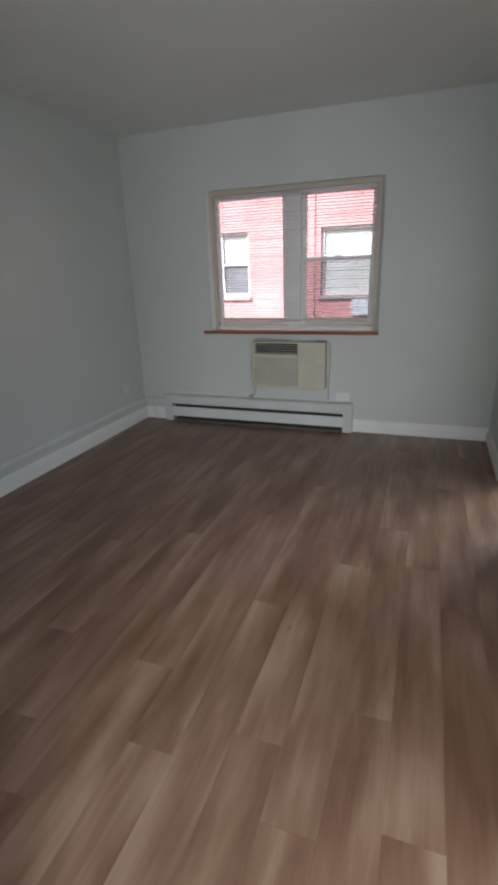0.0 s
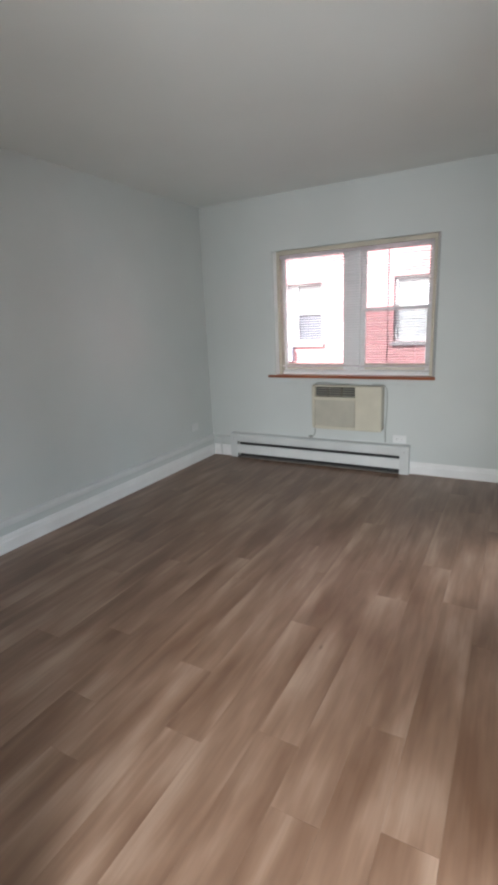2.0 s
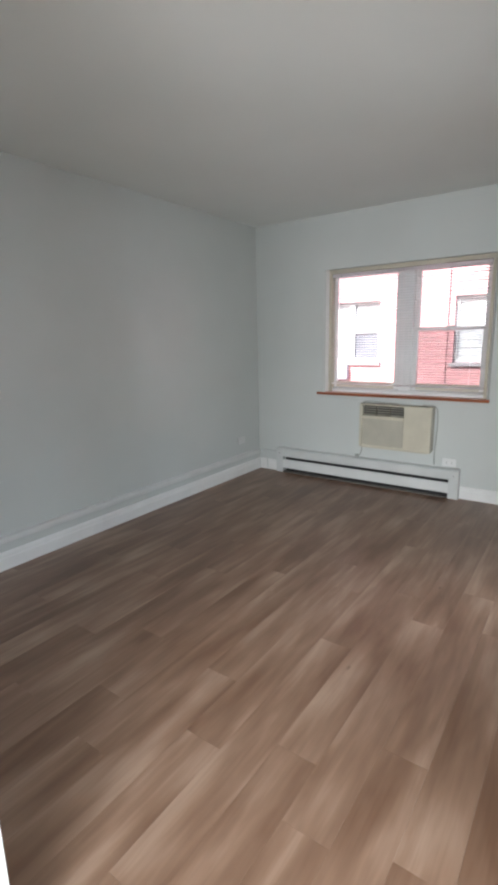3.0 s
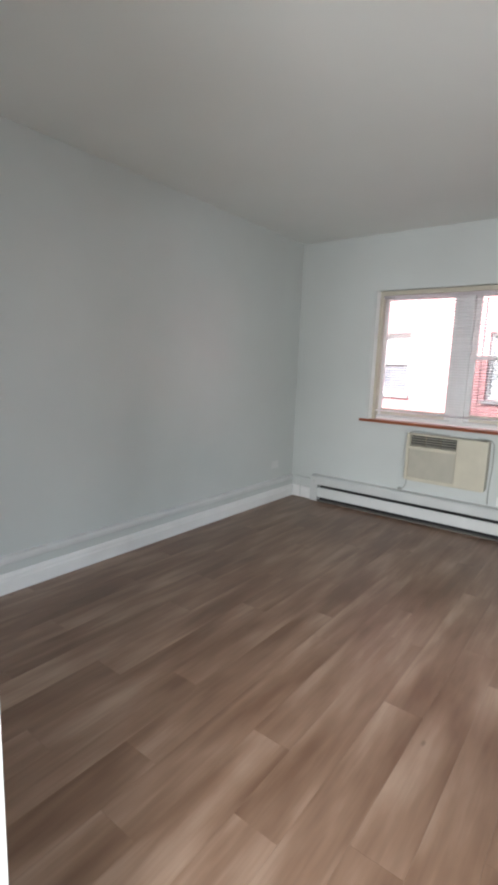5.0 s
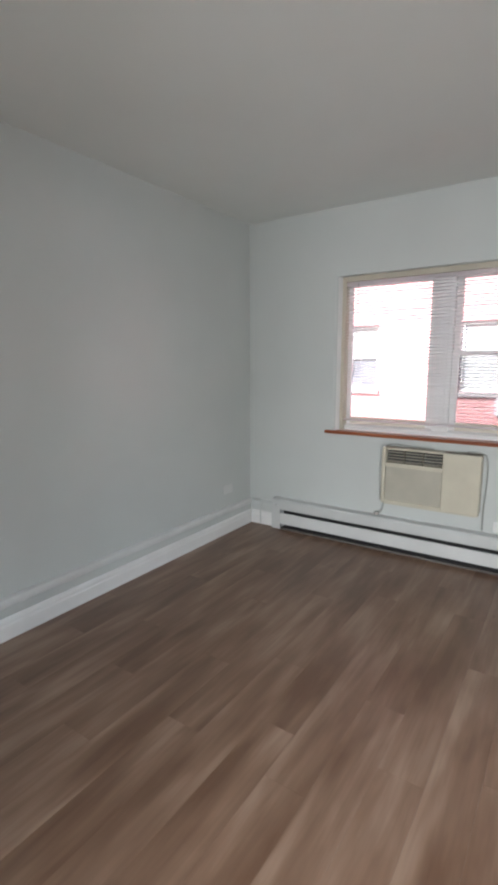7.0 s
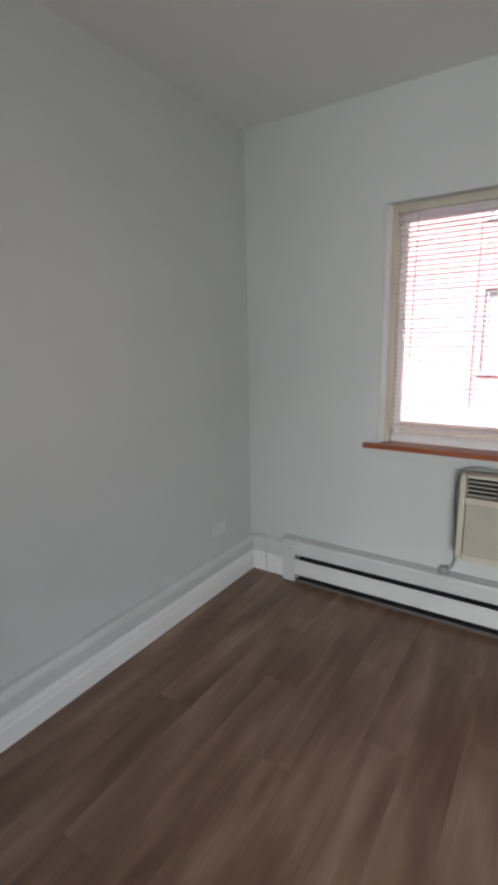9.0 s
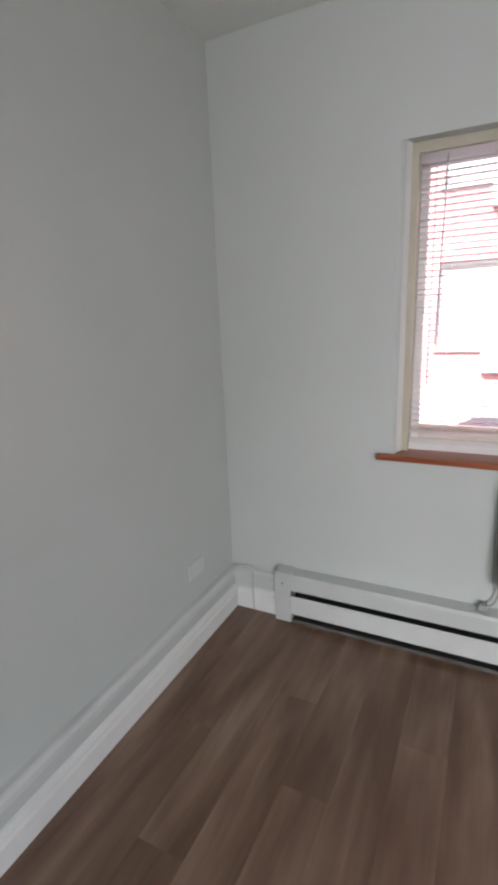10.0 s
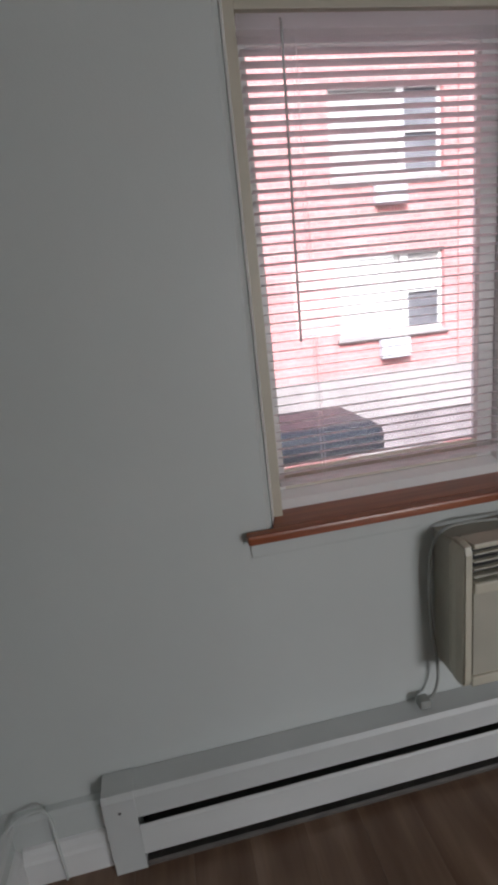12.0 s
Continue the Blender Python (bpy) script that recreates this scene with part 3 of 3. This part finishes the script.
part("roof", boxed(-14.2, 7.85, 9.0, 18.2, 16.2, 9.25), STONE, house, "pale coping and flat roof")
for x in (-7.9, -3.9, 0.1, 4.02, 8.1, 12.1):
    part("brick_bay", boxed(x - 1.6, 7.96, -0.03, x - 0.14, 7.999, 8.999), BRICK, house, "projecting red brick bay")
for x, z in FW:
    w = part("window", boxed(x, 8.12, z, x + 2.2, 8.2, z + 0.07), FARWIN, house, "white twin window")
    for a in ((x, z + 0.07, x + 0.07, z + 1.52), (x + 2.13, z + 0.07, x + 2.2, z + 1.52), (x + 0.07, z + 1.45, x + 2.13, z + 1.52), (x + 1.34, z + 0.07, x + 1.48, z + 1.45), (x + 1.48, z + 0.74, x + 2.13, z + 0.8)):
        part("frame", boxed(a[0], 8.11, a[1], a[2], 8.2, a[3]), FARWIN, w)
    part("shade", boxed(x + 0.07, 8.17, z + 0.07, x + 1.34, 8.19, z + 1.45), SHADE, w, "drawn white shade")
    part("pane", boxed(x + 1.48, 8.16, z + 0.07, x + 2.13, 8.175, z + 0.74), FARGLASS, w, "dark glass pane")
    part("pane", boxed(x + 1.48, 8.17, z + 0.8, x + 2.13, 8.185, z + 1.45), SHADE if z < 2 else FARGLASS, w)
    part("sill", boxed(x - 0.06, 7.93, z - 0.09, x + 2.24, 8.1, z - 0.001, bevel=0.01), STONE, w, "pale stone sill")
    part("sleeve_unit", boxed(x + 0.78, 7.84, z - 0.46, x + 1.38, 7.999, z - 0.1, bevel=0.015), GREYMETAL, w, "grey air conditioner grille")

# ---- parked car ----
CY, CX = 5.7, 3.45             # middle line and rear bumper
car = holder("parked_car", (1.2, CY, GZ), "dark blue-grey parked car seen from its side", "car")


def loft(sections):
    """A body drawn through cross sections (x, half width, low, high, half width at the top)."""
    bm = bmesh.new()
    rings = []
    for x, hw, lo, hi, tw in sections:
        pts = [(-hw * 0.9, lo), (-hw, lo + 0.12), (-hw, lo + (hi - lo) * 0.75), (-tw, hi - 0.02), (-tw * 0.8, hi), (tw * 0.8, hi), (tw, hi - 0.02), (hw, lo + (hi - lo) * 0.75), (hw, lo + 0.12), (hw * 0.9, lo)]
        rings.append([bm.verts.new((x, CY + y, GZ + q)) for y, q in pts])
    for r0, r1 in zip(rings, rings[1:]):
        for k in range(10):
            bm.faces.new((r0[k], r0[(k + 1) % 10], r1[(k + 1) % 10], r1[k]))
    bm.faces.new(rings[0])
    bm.faces.new(rings[-1][::-1])
    bmesh.ops.recalc_face_normals(bm, faces=bm.faces)
    for fc in bm.faces:
        fc.smooth = True
    return bm


body = part("body", loft([(CX - 4.5, 0.7, 0.3, 0.62, 0.6), (CX - 4.35, 0.86, 0.22, 0.72, 0.75), (CX - 3.2, 0.9, 0.2, 0.9, 0.8), (CX - 0.5, 0.9, 0.2, 0.96, 0.82), (CX - 0.06, 0.86, 0.24, 0.92, 0.8), (CX, 0.78, 0.32, 0.85, 0.7)]), CARPAINT, car, "dark car body")
part("cabin", loft([(CX - 3.3, 0.74, 0.86, 0.92, 0.70), (CX - 2.55, 0.76, 0.86, 1.36, 0.60), (CX - 1.6, 0.76, 0.86, 1.38, 0.66), (CX - 0.16, 0.76, 0.86, 1.36, 0.68), (CX - 0.05, 0.74, 0.86, 1.30, 0.68)]), CARPAINT, car, "dark car cabin")
for s in (-1, 1):
    for x0, x1 in ((-2.62, -1.72), (-1.62, -0.72), (-0.66, -0.2)):
        bm = bmesh.new()
        ys = [(0.775, 0.93), (0.695, 1.30)]
        v = [bm.verts.new((CX + x, CY + s * y, GZ + q)) for y, q, x in ((0.772, 0.96, x0 - 0.1), (0.772, 0.96, x1), (0.735, 1.27, x1 - 0.06), (0.735, 1.27, x0 + 0.12))]
        v2 = [bm.verts.new(p.co + Vector((0, -s * 0.02, 0))) for p in v]
        bm.faces.new(v)
        bm.faces.new(v2[::-1])
        for k in range(4):
            bm.faces.new((v[k], v2[k], v2[(k + 1) % 4], v[(k + 1) % 4]))
        bmesh.ops.recalc_face_normals(bm, faces=bm.faces)
        part("side_window", bm, CARGLASS, car, "dark side window")
    part("tail_light", boxed(CX - 0.16, CY + s * 0.70 - 0.12, GZ + 0.68, CX + 0.01, CY + s * 0.70 + 0.14, GZ + 0.84, bevel=0.03), TAIL, car, "red tail light")
    for x in (-3.6, -0.85):
        bm = bmesh.new()
        bmesh.ops.create_cone(bm, cap_ends=True, segments=28, radius1=0.33, radius2=0.33, depth=0.22, matrix=Matrix.Translation((CX + x, CY + s * 0.82, GZ + 0.33)) @ Matrix.Rotation(radians(90), 4, 'X'))
        wheel = part("wheel", bm, TYRE, car, "black tyre")
        bm = bmesh.new()
        bmesh.ops.create_cone(bm, cap_ends=True, segments=24, radius1=0.21, radius2=0.19, depth=0.235, matrix=Matrix.Translation((CX + x, CY + s * 0.82, GZ + 0.33)) @ Matrix.Rotation(radians(90), 4, 'X'))
        part("rim", bm, RIM, wheel, "silver rim")

# ---- floor planks ----
floor = structure("floor", boxed(-0.05, -6.2, -0.2, 6.0, 0, -0.004), SEAM, "taupe wood-look plank floor", "floor")
PW, PL = 0.152, 1.22


def plank_mesh(w, ln):
    bm = bmesh.new()
    box(bm, 0.0002, 0.0002, -0.0035, w - 0.0002, ln - 0.0002, 0)
    return made("plank", bm, PLANK)


meshes = {}
rp = random.Random(11)
rest = bmesh.new()
col = 0
x = 0.0
while x < RX - 0.01:
    y = 0.0
    first = True
    while y > -6.2 + 0.01:
        ln = PL if not first else PL * (0.25 + 0.75 * ((col * 0.37 + rp.random() * 0.2) % 1))
        first = False
        ln = min(ln, y + 6.2)
        ln = round(ln, 3)
        w = min(PW, RX - x)
        key = (round(w, 3), ln)
        if key not in meshes:
            meshes[key] = plank_mesh(w, ln)
        ob = new("plank", meshes[key])
        ob.parent = floor
        ob.location = (x, y - ln, 0)
        y -= ln
    x += PW
    col += 1
x = RX
while x < 6.0 - 0.01:
    w = min(PW, 6.0 - x)
    y = -0.3 * rp.random()
    box(rest, x + 0.0005, y + 0.0005, -0.0035, x + w - 0.0005, 0, 0)
    while y > -6.19:
        ln = min(PL, y + 6.2)
        box(rest, x + 0.0005, y - ln + 0.0005, -0.0035, x + w - 0.0005, y - 0.0005, 0)
        y -= ln
    x += PW
tagged(part("hall_planks", rest, PLANK, floor), kind="stuff")
